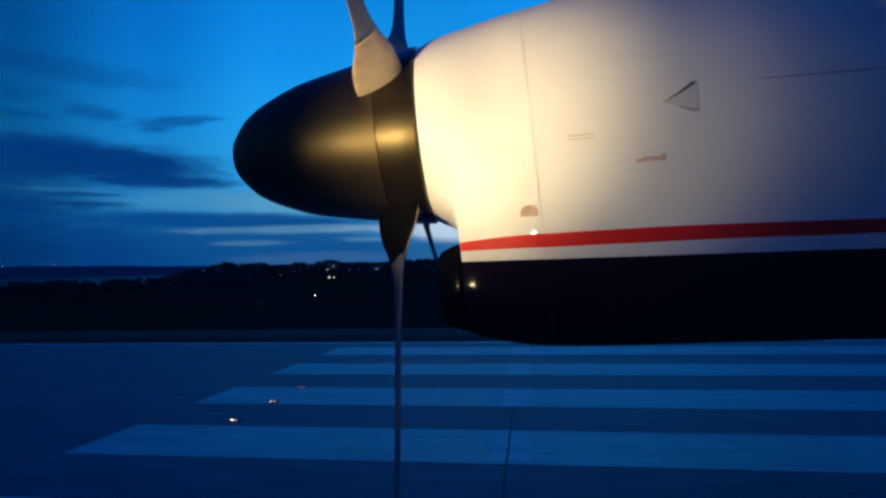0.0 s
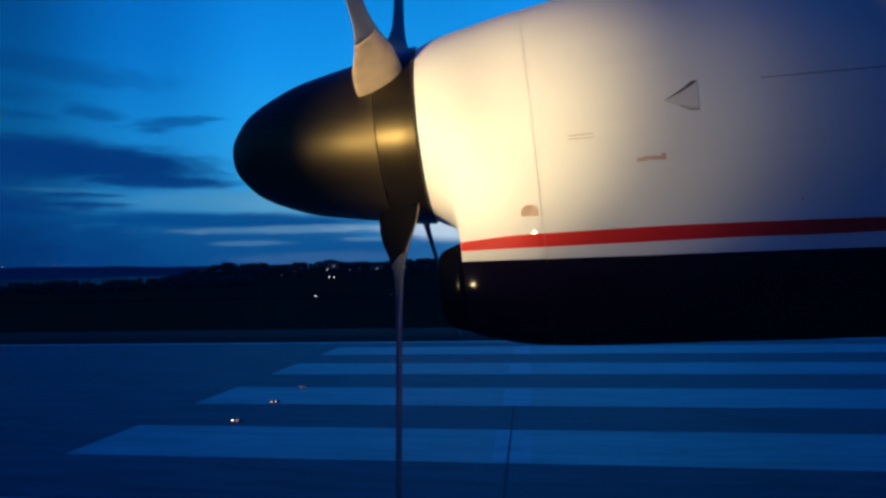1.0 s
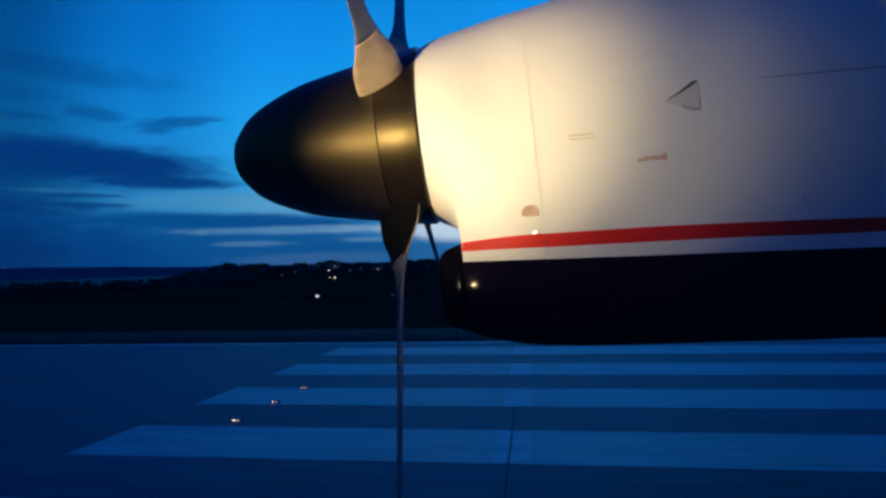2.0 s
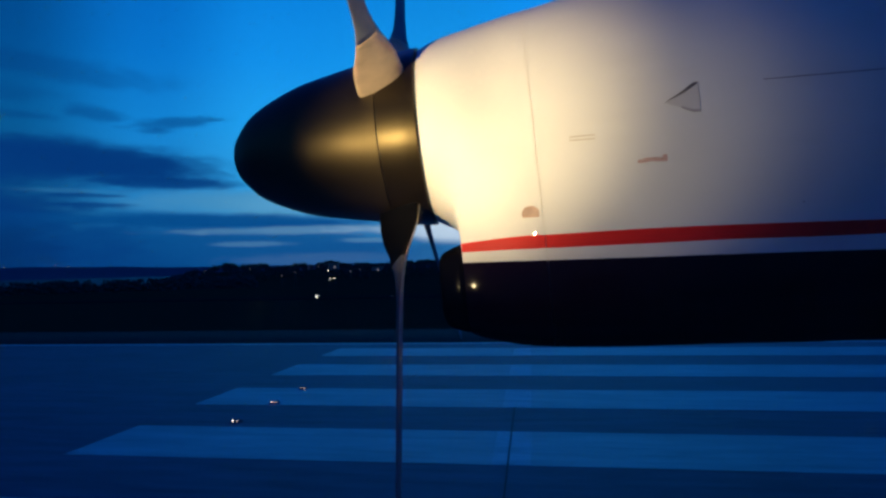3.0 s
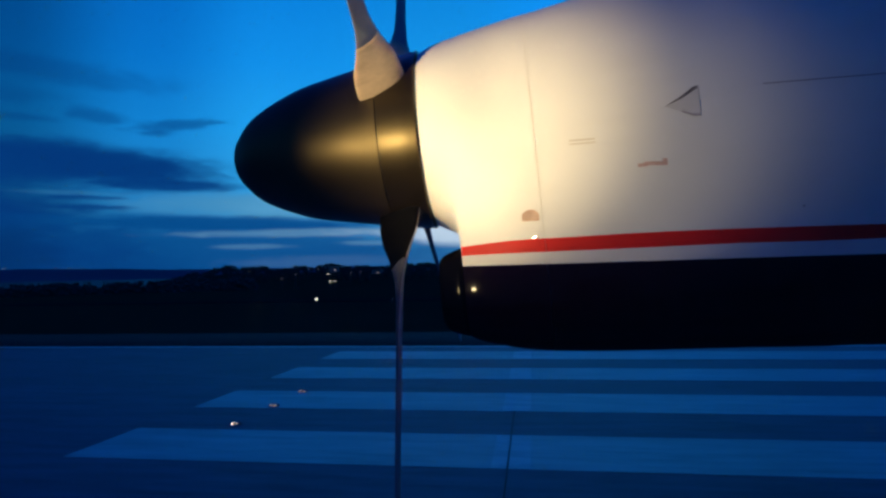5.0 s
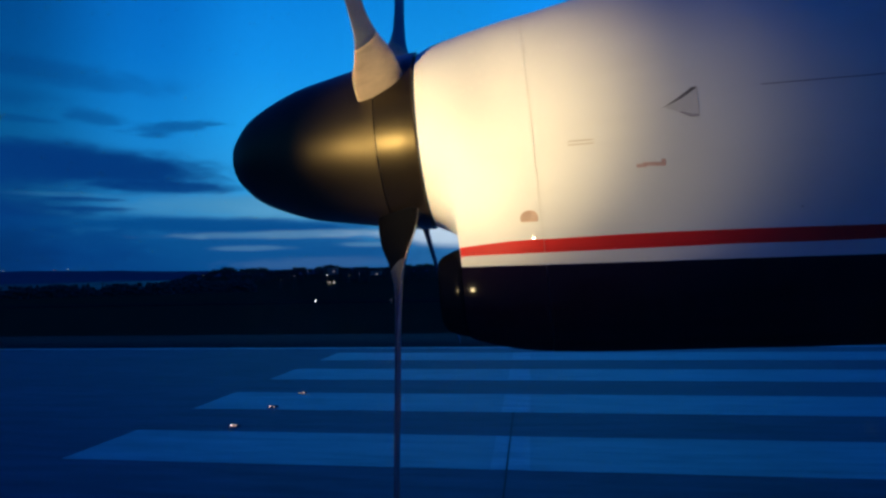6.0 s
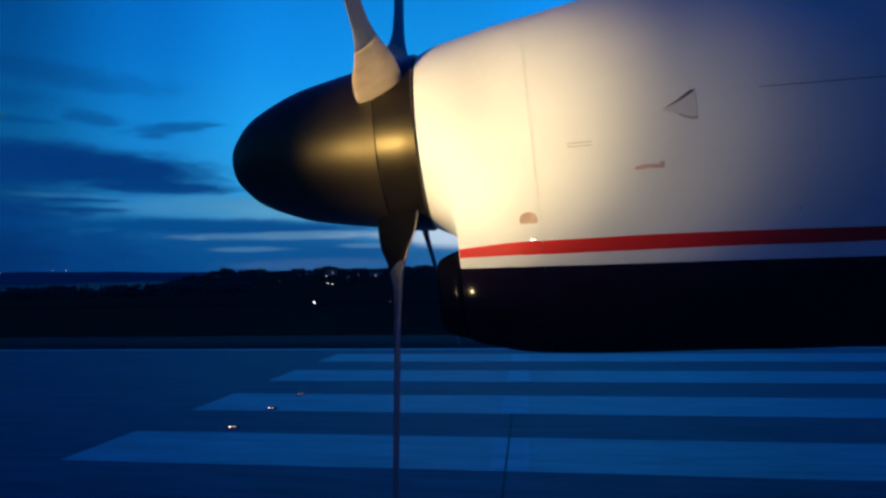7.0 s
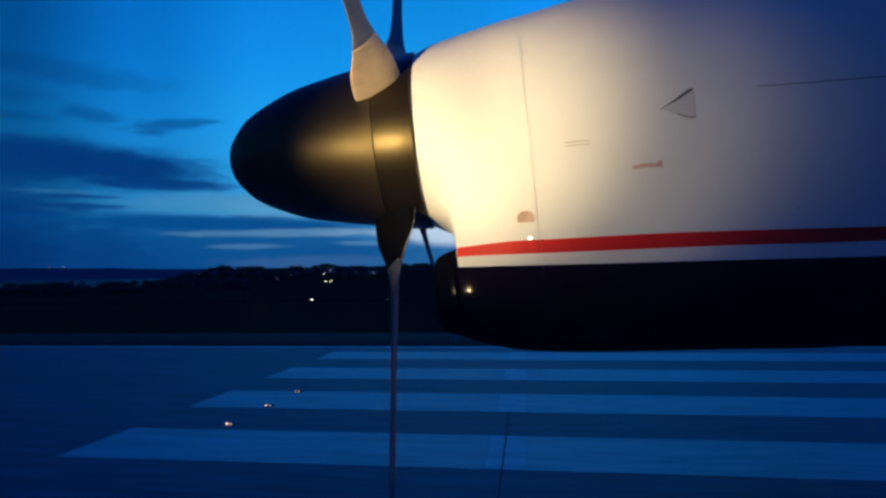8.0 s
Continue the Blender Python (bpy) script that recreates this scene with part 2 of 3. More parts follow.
# distance haze is put into the shore's paler, bluer colour
HAZED_SHORE = concrete("hazed_far_shore", (0.110, 0.135, 0.180), (0.085, 0.110, 0.150), 0.002, 0.02, 0.95, 0.0)
WALLS = concrete("house_render", (0.30, 0.28, 0.25), (0.24, 0.22, 0.2), 0.4, 3.0, 0.85)
ROOF = concrete("roof_shingle", (0.05, 0.045, 0.045), (0.04, 0.035, 0.035), 0.4, 3.0, 0.85)
POLE = concrete("galvanised_pole", (0.12, 0.12, 0.12), (0.09, 0.09, 0.09), 0.4, 3.0, 0.6)

WATER, _n, _l, _b = mat("still_water")
_b.inputs["Base Color"].default_value = (0.006, 0.014, 0.02, 1)
_b.inputs["Roughness"].default_value = 0.45
_b.inputs["Specular IOR Level"].default_value = 0.05
bump(WATER.node_tree, noise_node(WATER.node_tree, coords(WATER.node_tree, (0.02, 0.06, 1)), 3.0, 5), 0.25, 1.0, _b)


# ------------------------------------------------------------------ mesh helpers
def part(name, bm, material, parent=None, label="", smooth=True):
    me = bpy.data.meshes.new(name)
    bmesh.ops.recalc_face_normals(bm, faces=bm.faces)
    bm.to_mesh(me)
    bm.free()
    for m in (material if isinstance(material, (list, tuple)) else (material,)):
        me.materials.append(m)
    if smooth:
        for f in me.polygons:
            f.use_smooth = True
    ob = new(name, me)
    if parent is not None:
        ob.parent = parent
    if label:
        ob["label"] = label
    return ob


def sharp(ob, angle=35):
    ob.data.set_sharp_from_angle(angle=radians(angle))
    return ob


def thing(name, label, category, at=None, kind="", group=""):
    ob = new(name)
    ob.matrix_world = at if at is not None else Matrix.Identity(4)
    return tagged(ob, label, category, group, kind)


def box(bm, x0, x1, y0, y1, z0, z1):
    v = [bm.verts.new((x, y, z)) for x in (x0, x1) for y in (y0, y1) for z in (z0, z1)]
    for f in ((0, 1, 3, 2), (4, 6, 7, 5), (0, 4, 5, 1), (2, 3, 7, 6), (0, 2, 6, 4), (1, 5, 7, 3)):
        bm.faces.new([v[i] for i in f])
    return bm


def slab(x0, x1, y0, y1, z0, z1, bevel=0.0):
    bm = box(bmesh.new(), x0, x1, y0, y1, z0, z1)
    if bevel:
        bmesh.ops.bevel(bm, geom=list(bm.edges), offset=bevel, segments=2, affect="EDGES", profile=0.5)
    return bm


def skin(rings, closed=True, cap=(False, False)):
    """A bmesh through rings of points, all with the same count."""
    bm = bmesh.new()
    rows = [[bm.verts.new(p) for p in ring] for ring in rings]
    n = len(rows[0])
    for a, b in zip(rows, rows[1:]):
        for i in range(n if closed else n - 1):
            j = (i + 1) % n
            bm.faces.new((a[i], a[j], b[j], b[i]))
    for row, want in ((rows[0], cap[0]), (rows[-1], cap[1])):
        if want:
            bm.faces.new(row)
    return bm


def rod(bm, a, b, r0, r1, n=10):
    a, b = Vector(a), Vector(b)
    q = (b - a).to_track_quat("Z", "Y")
    ends = []
    for p, r in ((a, r0), (b, r1)):
        ends.append([bm.verts.new(p + q @ Vector((r * math.cos(2 * math.pi * i / n), r * math.sin(2 * math.pi * i / n), 0))) for i in range(n)])
    for i in range(n):
        bm.faces.new((ends[0][i], ends[0][(i + 1) % n], ends[1][(i + 1) % n], ends[1][i]))
    bm.faces.new(ends[0])
    bm.faces.new(ends[1])
    return bm


def turned(profile, n=72, axis_y=AXIS_Y, axis_z=AXIS_Z):
    """A body of revolution about the engine axis, from (x, radius) pairs."""
    return skin([[(x, axis_y + r * math.cos(2 * math.pi * i / n), axis_z + r * math.sin(2 * math.pi * i / n)) for i in range(n)] for x, r in profile])


def curve(table):
    """A smooth function through (x, value) pairs."""
    xs, ys = [a for a, b in table], [b for a, b in table]
    d = [(ys[i + 1] - ys[i]) / (xs[i + 1] - xs[i]) for i in range(len(xs) - 1)]
    m = [d[0]] + [0 if d[i - 1] * d[i] <= 0 else 2 * d[i - 1] * d[i] / (d[i - 1] + d[i]) for i in range(1, len(d))] + [d[-1]]

    def at(x):
        if x <= xs[0]:
            return ys[0]
        if x >= xs[-1]:
            return ys[-1]
        i = max(k for k in range(len(xs) - 1) if xs[k] <= x)
        w = xs[i + 1] - xs[i]
        t = (x - xs[i]) / w
        return (ys[i] * (1 + 2 * t) * (1 - t) ** 2 + m[i] * w * t * (1 - t) ** 2 + ys[i + 1] * t * t * (3 - 2 * t) + m[i + 1] * w * t * t * (t - 1))
    return at


def smooth01(a, b, x):
    t = min(1.0, max(0.0, (x - a) / (b - a)))
    return t * t * (3 - 2 * t)


# ------------------------------------------------------------------ airfield and far land
def land(az, r):
    """Height of the land at an azimuth (degrees) and a distance: a level airfield that falls to the water, and a wooded hill."""
    fall = -7.0 * smooth01(110, 250, r) - 3.0 * smooth01(300, 700, r)
    hill = smooth01(-33.5, -27.5, az) * (1 - smooth01(60, 90, az)) * smooth01(240, 640, r) * (1 - smooth01(900, 1700, r))
    crest = 3.2 + 1.2 * math.sin(az * 0.9) + 0.8 * math.sin(az * 2.3 + 1)
    return fall + hill * (crest - fall)


def land_at(x, y):
    return land(math.degrees(math.atan2(x, y)), math.hypot(x, y))


def ground_sheet():
    azs = [-180 + 10 * i for i in range(13)] + [-58 + 2 * i for i in range(50)] + [50 + 10 * i for i in range(13)]
    rs = [6, 14, 26, 40, 60, 90, 130, 160, 190, 220, 260, 300, 350, 400, 450, 500, 560, 620, 680, 760, 900, 1100, 1400, 1700, 2400, 3400, 4900]
    rings = []
    for r in rs:
        rings.append([(r * math.sin(radians(a)), r * math.cos(radians(a)), land(a, r) - 0.06) for a in azs])
    bm = skin(rings)
    hub = bm.verts.new((0, 0, -0.06))
    bm.verts.ensure_lookup_table()
    n = len(azs)
    for i in range(n):
        bm.faces.new((bm.verts[i], bm.verts[(i + 1) % n], hub))
    return bm


tagged(part("ground", ground_sheet(), GRASS), "dark rough airfield grass falling away to the water", "ground", kind="structure")
tagged(part("runway", slab(-300, 260, -6.0, 22.55, -0.4, 0.0, 0.01), RUNWAY), "grey worn concrete runway with painted threshold stripes", "runway", kind="structure")
tagged(part("runway_shoulder", slab(-300, 260, 22.56, 27.6, -0.4, -0.015, 0.01), SHOULDER), "dark asphalt shoulder along the runway edge", "shoulder", kind="structure")
tagged(part("taxiway", slab(-300, 260, 57.5, 62.0, -0.4, -0.02, 0.01), TAXIWAY), "dark asphalt taxiway strip across the grass", "taxiway", kind="structure")
tagged(part("water", slab(-4600, 900, 560, 4800, -8.9, -8.4), WATER, smooth=False), "pale still water below the airfield", "water", kind="structure")


def far_ridge():
    rings = [[], [], []]
    for i in range(161):
        a = -75 + i * 0.75
        top = 37 + 18 * (1 - smooth01(-43, -27, a)) + 2 * math.sin(a * 0.31) + 1.5 * math.sin(a * 1.1 + 2) + 2.2 * noise.noise((a * 1.7, 0, 0)) + 1.2 * noise.noise((a * 6, 3, 0))
        for ring, r, z in zip(rings, (2750, 3300, 4400), (-9.5, 0.35 * top, top)):
            ring.append((r * math.sin(radians(a)), r * math.cos(radians(a)), z))
    return skin(rings, closed=False)


tagged(part("backdrop", far_ridge(), HAZED_SHORE), "wooded shore beyond the water, haze put into its dim blue", "far shore", kind="structure")

# threshold stripes: 1.75 m wide with gaps of the same width
for k in range(-2, 5):
    y = 8.685 + 3.5 * (k - 1)
    if y < -6.0 or y > 20:
        continue
    tagged(part("threshold_stripe", slab(-6.90, 38.0, y, y + 1.75, -0.002, 0.004), MARKING, smooth=False), "worn white painted threshold stripe on the runway", "road marking", "threshold stripes", "structure")
tagged(part("edge_line", slab(-300, 260, 22.16, 22.46, -0.002, 0.004), MARKING, smooth=False), "thin white painted runway edge line", "road marking", kind="structure")


def skewed(y0, y1, w, shift, z0, z1):
    """A strip across the runway that runs slightly askew, like the joint."""
    def mid(y):
        return -0.66 - 0.040 * (y - 7.46) + shift
    return skin([[(mid(y) - w / 2, y, z0), (mid(y) + w / 2, y, z0), (mid(y) + w / 2, y, z1), (mid(y) - w / 2, y, z1)] for y in (y0, y1)], cap=(True, True))


tagged(part("pavement_joint", skewed(-6.0, 12.2, 0.026, 0.0, -0.002, 0.0095), SEALANT, smooth=False), "dark sealed joint across the runway concrete", "pavement joint", kind="structure")
for y in (5.185, 8.685, 12.185, 15.685, 19.185):
    tagged(part("paler_patch", skewed(y + 0.02, y + 1.73, 0.50, 0.04, -0.002, 0.0065), PALER_MARKING, smooth=False), "paler white paint where the stripe crosses the joint", "road marking", kind="structure")


# ------------------------------------------------------------------ the aircraft
plane = thing("airplane", "white turboprop airliner with red and navy stripes on its engine nacelle", "airplane", AIR)

# spinner: body, backplate and the dark gap between them
spin_r = curve([(0, 0.0), (0.1, 0.0728), (0.2, 0.116), (0.316, 0.173), (0.447, 0.2245), (0.566, 0.2680), (0.671, 0.2950), (0.762, 0.3190), (0.866, 0.3485), (0.9, 0.354)])
TIP = -1.1268


def spin_profile(s0, s1, n):
    return [(TIP + s, max(0.0006, spin_r(math.sqrt(s)))) for s in ((math.sqrt(s0) + (math.sqrt(s1) - math.sqrt(s0)) * i / n) ** 2 for i in range(n + 1))]


body = spin_profile(0.0, 0.652, 40)
spinner = sharp(part("spinner", turned(body + [(body[-1][0] + 0.002, body[-1][1] - 0.003), (body[-1][0] + 0.002, 0.20)]), BLACK, plane, "black rounded propeller spinner"))
plate = spin_profile(0.657, 0.800, 12)
sharp(part("backplate", turned([(plate[0][0], 0.20), (plate[0][0], plate[0][1] - 0.003)] + plate + [(plate[-1][0] + 0.002, plate[-1][1] - 0.004), (plate[-1][0] + 0.002, 0.2)]), PLATE, spinner, "black spinner backplate ring"))
part("seam_ring", turned([(TIP + 0.648, spin_r(math.sqrt(0.65)) - 0.006), (TIP + 0.662, spin_r(math.sqrt(0.66)) - 0.006)]), GAP, spinner)
part("shaft", turned([(TIP + 0.70, 0.16), (TIP + 0.95, 0.16)]), GAP, spinner)

# propeller blade, built upright on the axis, then turned to its place
chord_at = curve([(0.26, 0.160), (0.34, 0.190), (0.44, 0.176), (0.54, 0.120), (0.64, 0.092), (0.85, 0.100), (1.30, 0.125), (1.70, 0.120), (1.88, 0.095), (1.98, 0.06)])
thick_at = curve([(0.26, 0.080), (0.40, 0.058), (0.55, 0.038), (0.80, 0.028), (1.20, 0.020), (1.60, 0.014), (1.98, 0.008)])
pitch_at = curve([(0.26, 66), (0.40, 60), (0.52, 44), (0.64, 24), (0.80, 13), (1.20, 8), (1.98, 4)])


def blade_mesh(r0, r1, n, grow=0.0):
    rings = []
    for i in range(n + 1):
        r = r0 + (r1 - r0) * i / n
        c, t, p = chord_at(r) + grow, thick_at(r) + grow, radians(pitch_at(r))
        ring = []
        for k in range(20):
            a = 2 * math.pi * k / 20
            u = 0.5 * c * math.cos(a)
            w = 0.5 * t * math.sin(a) * (0.75 + 0.25 * math.cos(a)) + 0.03 * c * (1 - math.cos(a) ** 2)
            ring.append((-0.0 + u * math.sin(p) + w * math.cos(p), u * math.cos(p) - w * math.sin(p), r))
        rings.append(ring)
    bm = skin(rings, cap=(True, True))
    bm.faces.ensure_lookup_table()
    for i, f in enumerate(bm.faces):
        f.material_index = 0 if i < 20 * n and i % 20 <= 9 else 1
    return bm


blade_data = cuff_data = None
for k in range(4):
    turn = Matrix.Translation((-0.445, AXIS_Y, AXIS_Z)) @ pose(0, 0, 0, 61 + 90 * k, 0, 0)
    if blade_data is None:
        b = part("blade", blade_mesh(0.55, 1.98, 40), [BLADE_GREY, BLADE_DARK], spinner, "matte light grey propeller blade with a darker rear face")
        c = part("blade_cuff", blade_mesh(0.25, 0.56, 20, 0.0015), [CUFF, BLADE_BLACK], b, "blade root, lamplight put into its pale face, shade into the black one")
        blade_data, cuff_data = b.data, c.data
    else:
        b = new("blade", blade_data)
        b.parent = spinner
        b["label"] = "matte light grey propeller blade with a darker rear face"
        c = new("blade_cuff", cuff_data)
        c.parent = b
        c["label"] = "blade root, lamplight put into its pale face, shade into the black one"
    b.matrix_local = turn

# nacelle: outline of its sections along the length
top_z = curve([(-0.318, 0.893), (-0.257, 0.919), (-0.186, 0.936), (-0.069, 0.961), (0.046, 0.982), (0.126, 0.993), (0.275, 1.021), (0.6, 1.070), (1.0, 1.105), (1.6, 1.12), (3.0, 1.02), (4.6, 0.80)])
half_w = curve([(-0.318, 0.343), (-0.25, 0.363), (-0.205, 0.3765), (-0.165, 0.3875), (-0.10, 0.401), (0.08, 0.430), (0.40, 0.462), (1.0, 0.480), (2.2, 0.47), (4.6, 0.06)])
nose_bottom = curve([(-0.318, 0.207), (-0.285, 0.188), (-0.250, 0.170), (-0.228, 0.145), (-0.216, 0.105), (-0.208, 0.02), (-0.200, -0.22)])
belly_z = curve([(-0.22, -0.236), (-0.172, -0.258), (0.024, -0.308), (0.315, -0.334), (0.69, -0.355), (1.17, -0.383), (2.2, -0.40), (3.4, -0.22), (4.6, 0.60)])
wide_z = curve([(-0.318, 0.55), (-0.1, 0.52), (0.3, 0.46), (2.0, 0.45), (4.6, 0.72)])
red_top = curve([(-0.22, 0.096), (-0.034, 0.100), (0.152, 0.092), (0.425, 0.080), (0.69, 0.064), (0.95, 0.046), (1.15, 0.032), (4.6, -0.2)])
red_low = curve([(-0.22, 0.066), (-0.039, 0.057), (0.147, 0.046), (0.42, 0.031), (0.685, 0.017), (0.94, -0.001), (1.14, -0.012), (4.6, -0.25)])
white_low = curve([(-0.22, 0.030), (-0.042, 0.018), (0.143, 0.005), (0.415, -0.013), (0.68, -0.030), (0.94, -0.047), (1.13, -0.060), (4.6, -0.3)])


WIDE_Z = -0.10


def full_width(x, z, bottom):
    """Half the width of the deep section behind the intake."""
    w, top = half_w(x), top_z(x)
    if z >= WIDE_Z:
        q = min(1.0, (z - WIDE_Z) / (top - WIDE_Z))
        aft = smooth01(0.0, 0.8, x)
        return w * max(0.0, 1 - q ** (3.3 - 0.8 * aft)) ** (1 / (2.3 - 0.3 * aft)) * (1 - 0.05 * smooth01(WIDE_Z, 0.12, z))
    q = min(1.0, (WIDE_Z - z) / max(0.02, WIDE_Z - bottom))
    return w * max(0.0, 1 - q ** 3.2) ** (1 / 2.6)


def half_width(x, z, bottom):
    """Half the nacelle's width at a station and a height: a circle at the spinner that grows into the deep section."""
    deep = full_width(x, z, min(bottom, -0.2))
    if x > 0.0:
        return deep
    r_up, r = top_z(x) - AXIS_Z, half_w(x)
    q = (z - AXIS_Z) / (r_up if z > AXIS_Z else r)
    circle = r * math.sqrt(max(0.0, 1 - q * q))
    s = smooth01(-0.318, 0.0, x)
    s += (1 - s) * (1 - smooth01(0.05, 0.60, z)) * smooth01(-0.318, -0.205, x)
    if bottom > -0.19:
        edge = 0.10
        k = min(1.0, max(0.0, (bottom + edge - z) / edge))
        deep *= math.sqrt(max(0.0, 1 - k * k))
    return circle + (deep - circle) * s


def on_skin(x, z, proud=0.0):
    """A point of the nacelle's cabin-facing side."""
    return Vector((x, AXIS_Y - half_width(x, z, belly_z(x)) - proud, z))


def spaced(a, b, n):
    return [a + (b - a) * i / n for i in range(n + 1)]


def fan(x, upper, lower, bottom, n, ease):
    """Heights from one level to another; ease packs them where the section turns in."""
    hs = []
    for i in range(n + 1):
        t = i / n
        if ease == "top":
            t = 1 - math.cos(t * math.pi / 2)
        elif ease == "low":
            t = math.sin(t * math.pi / 2)
        hs.append(upper + (lower - upper) * t)
    return hs


def band(xs, upper, lower, n, ease="", proud=0.0):
    """Both sides of the nacelle between two levels; one loop over the top or under the belly where they meet."""
    rings = []
    for x in xs:
        hs = fan(x, upper(x), lower(x), belly_z(x), n, ease)
        near = [(x, AXIS_Y - half_width(x, h, belly_z(x)) - proud, h) for h in hs]
        far = [(x, AXIS_Y + half_width(x, h, belly_z(x)) + proud, h) for h in hs]
        rings.append((near, far))
    return rings


def side_skin(rings, side):
    return [r[side] for r in rings]


def cowl_white(xs):
    rings = band(xs, top_z, wide_z, 18, "top")
    rings2 = band(xs, wide_z, red_top, 8)
    return skin([b[1][:0:-1] + a[1][::-1] + a[0][1:] + b[0][1:] for a, b in zip(rings, rings2)], closed=False)


def cowl_belly(xs):
    rings = band(xs, white_low, belly_z, 20, "low")
    return skin([r[0] + r[1][-2::-1] for r in rings], closed=False)


def stripe(name, xs, upper, lower, material, parent, label):
    for side in (0, 1):
        part(name, skin(side_skin(band(xs, upper, lower, 2), side), closed=False), material, parent, label)


FRONT = [-0.205, -0.195, -0.18, -0.16, -0.14, -0.11, -0.07, -0.03, 0.02, 0.06, 0.0821]
REAR = [0.0836, 0.10, 0.15, 0.21, 0.275, 0.35, 0.42, 0.5, 0.6, 0.7, 0.8, 0.9, 1.0, 1.15, 1.3, 1.5, 1.7]
AFT = [1.7035, 1.9, 2.2, 2.6, 3.0, 3.4, 3.8, 4.2, 4.55]

# rounded nose of the cowling, from the spinner's circle to the full depth
nose_rings = []
for x in spaced(-0.318, -0.25, 8) + [-0.24, -0.232, -0.226, -0.221, -0.217, -0.214, -0.211, -0.208, -0.2055, -0.2035]:
    bottom, zm, top = nose_bottom(x), wide_z(x), top_z(x)
    ring = []
    for i in range(96):
        a = 2 * math.pi * i / 96
        h = zm + (top - zm) * math.sin(a) if math.sin(a) >= 0 else zm + (zm - bottom) * math.sin(a)
        y = half_width(x, h, bottom)
        ring.append((x, AXIS_Y + math.copysign(y, math.cos(a)), h))
    nose_rings.append(ring)
lead = [[(-0.300, AXIS_Y + (p[1] - AXIS_Y) * 0.9, AXIS_Z + (p[2] - AXIS_Z) * 0.9) for p in nose_rings[0]]]
nose = part("cowl_nose", skin(lead + nose_rings), WHITE, plane, "white rounded engine cowl nose, brightly lit")
front_cowl = part("front_cowl", cowl_white(FRONT), WHITE, plane, "white front engine cowl panel")
rear_cowl = part("rear_cowl", cowl_white(REAR), WHITE, plane, "white rear engine cowl panel")
aft_cowl = part("aft_cowl", cowl_white(AFT), WHITE, plane, "white nacelle tail fairing")
for xs, owner in ((FRONT, front_cowl), (REAR, rear_cowl), (AFT, aft_cowl)):
    stripe("red_stripe", xs, red_top, red_low, RED, owner, "glossy red painted stripe")
    stripe("white_stripe", xs, red_low, white_low, STRIPE_WHITE, owner, "white painted stripe")
    part("belly_panel", cowl_belly(xs), NAVY, owner, "glossy dark navy lower cowl")


# dark frame behind the gaps between the panels
def liner(x0, x1):
    rings = []
    for x in (x0, x1):
        ring = []
        for i in range(96):
            a = 2 * math.pi * i / 96
            zm, top, bottom = wide_z(x), top_z(x), belly_z(x)
            h = zm + (top - zm) * math.sin(a) if math.sin(a) >= 0 else zm + (zm - bottom) * math.sin(a)
            y = half_width(x, h, bottom)
            ring.append((x, AXIS_Y + math.copysign(y, math.cos(a)) * 0.988, zm + (h - zm) * 0.99))
        rings.append(ring)
    return skin(rings)


part("frame_ring", liner(0.06, 0.11), SEAM, front_cowl)
part("frame_ring", liner(1.68, 1.73), GAP, rear_cowl)

# chin air intake: rubber lip round a dark duct
def intake_ring(x, inset, n=96):
    top, bottom = 0.104 - inset, -0.238 + inset
    zc = 0.5 * (top + bottom)
    hh = 0.5 * (top - bottom)
    ring = []
    for i in range(n):
        a = 2 * math.pi * i / n
        z = zc + hh * math.sin(a)
        if z > zc:
            wide = full_width(-0.205, z, -0.238) * max(0.0, 1 - ((z - zc) / hh) ** 9) ** (1 / 3.5)
        else:
            wide = full_width(-0.205, zc + (z - zc) * (zc + 0.238) / hh, -0.238)
        ring.append((x, AXIS_Y + math.copysign(max(0.0, wide - inset), math.cos(a)), z))
    return ring


lip_profile = [(-0.204, 0.010), (-0.211, 0.003), (-0.216, 0.0015), (-0.226, 0.0035), (-0.245, 0.009), (-0.265, 0.0155), (-0.280, 0.022), (-0.290, 0.030), (-0.2945, 0.037), (-0.292, 0.045), (-0.284, 0.053), (-0.26, 0.060), (-0.20, 0.066), (0.05, 0.075)]
chin = part("intake_lip", skin([intake_ring(x, i) for x, i in lip_profile]), BOOT, plane, "black rubber-booted chin air intake lip")
part("duct_wall", skin([intake_ring(0.04, 0.05), intake_ring(0.05, 0.09)], cap=(False, True)), GAP, chin)

# small fittings and markings on the nacelle side
def tilted_plate(points, depth, proud):
    """A thin plate on the nacelle's side from (x, z) corners."""
    bm = bmesh.new()
    out = [bm.verts.new(on_skin(x, z, proud + depth)) for x, z in points]
    back = [bm.verts.new(on_skin(x, z, proud - 0.004)) for x, z in points]
    bm.faces.new(out)
    bm.faces.new(back[::-1])
    n = len(points)
    for i in range(n):
        bm.faces.new((out[i], back[i], back[(i + 1) % n], out[(i + 1) % n]))
    return bm


def edge_bar(a, b, w, depth):
    (x0, z0), (x1, z1) = a, b
    d = math.hypot(x1 - x0, z1 - z0)
    nx, nz = -(z1 - z0) / d * w / 2, (x1 - x0) / d * w / 2
    return tilted_plate([(x0 + nx, z0 + nz), (x1 + nx, z1 + nz), (x1 - nx, z1 - nz), (x0 - nx, z0 - nz)], depth, 0.0005)


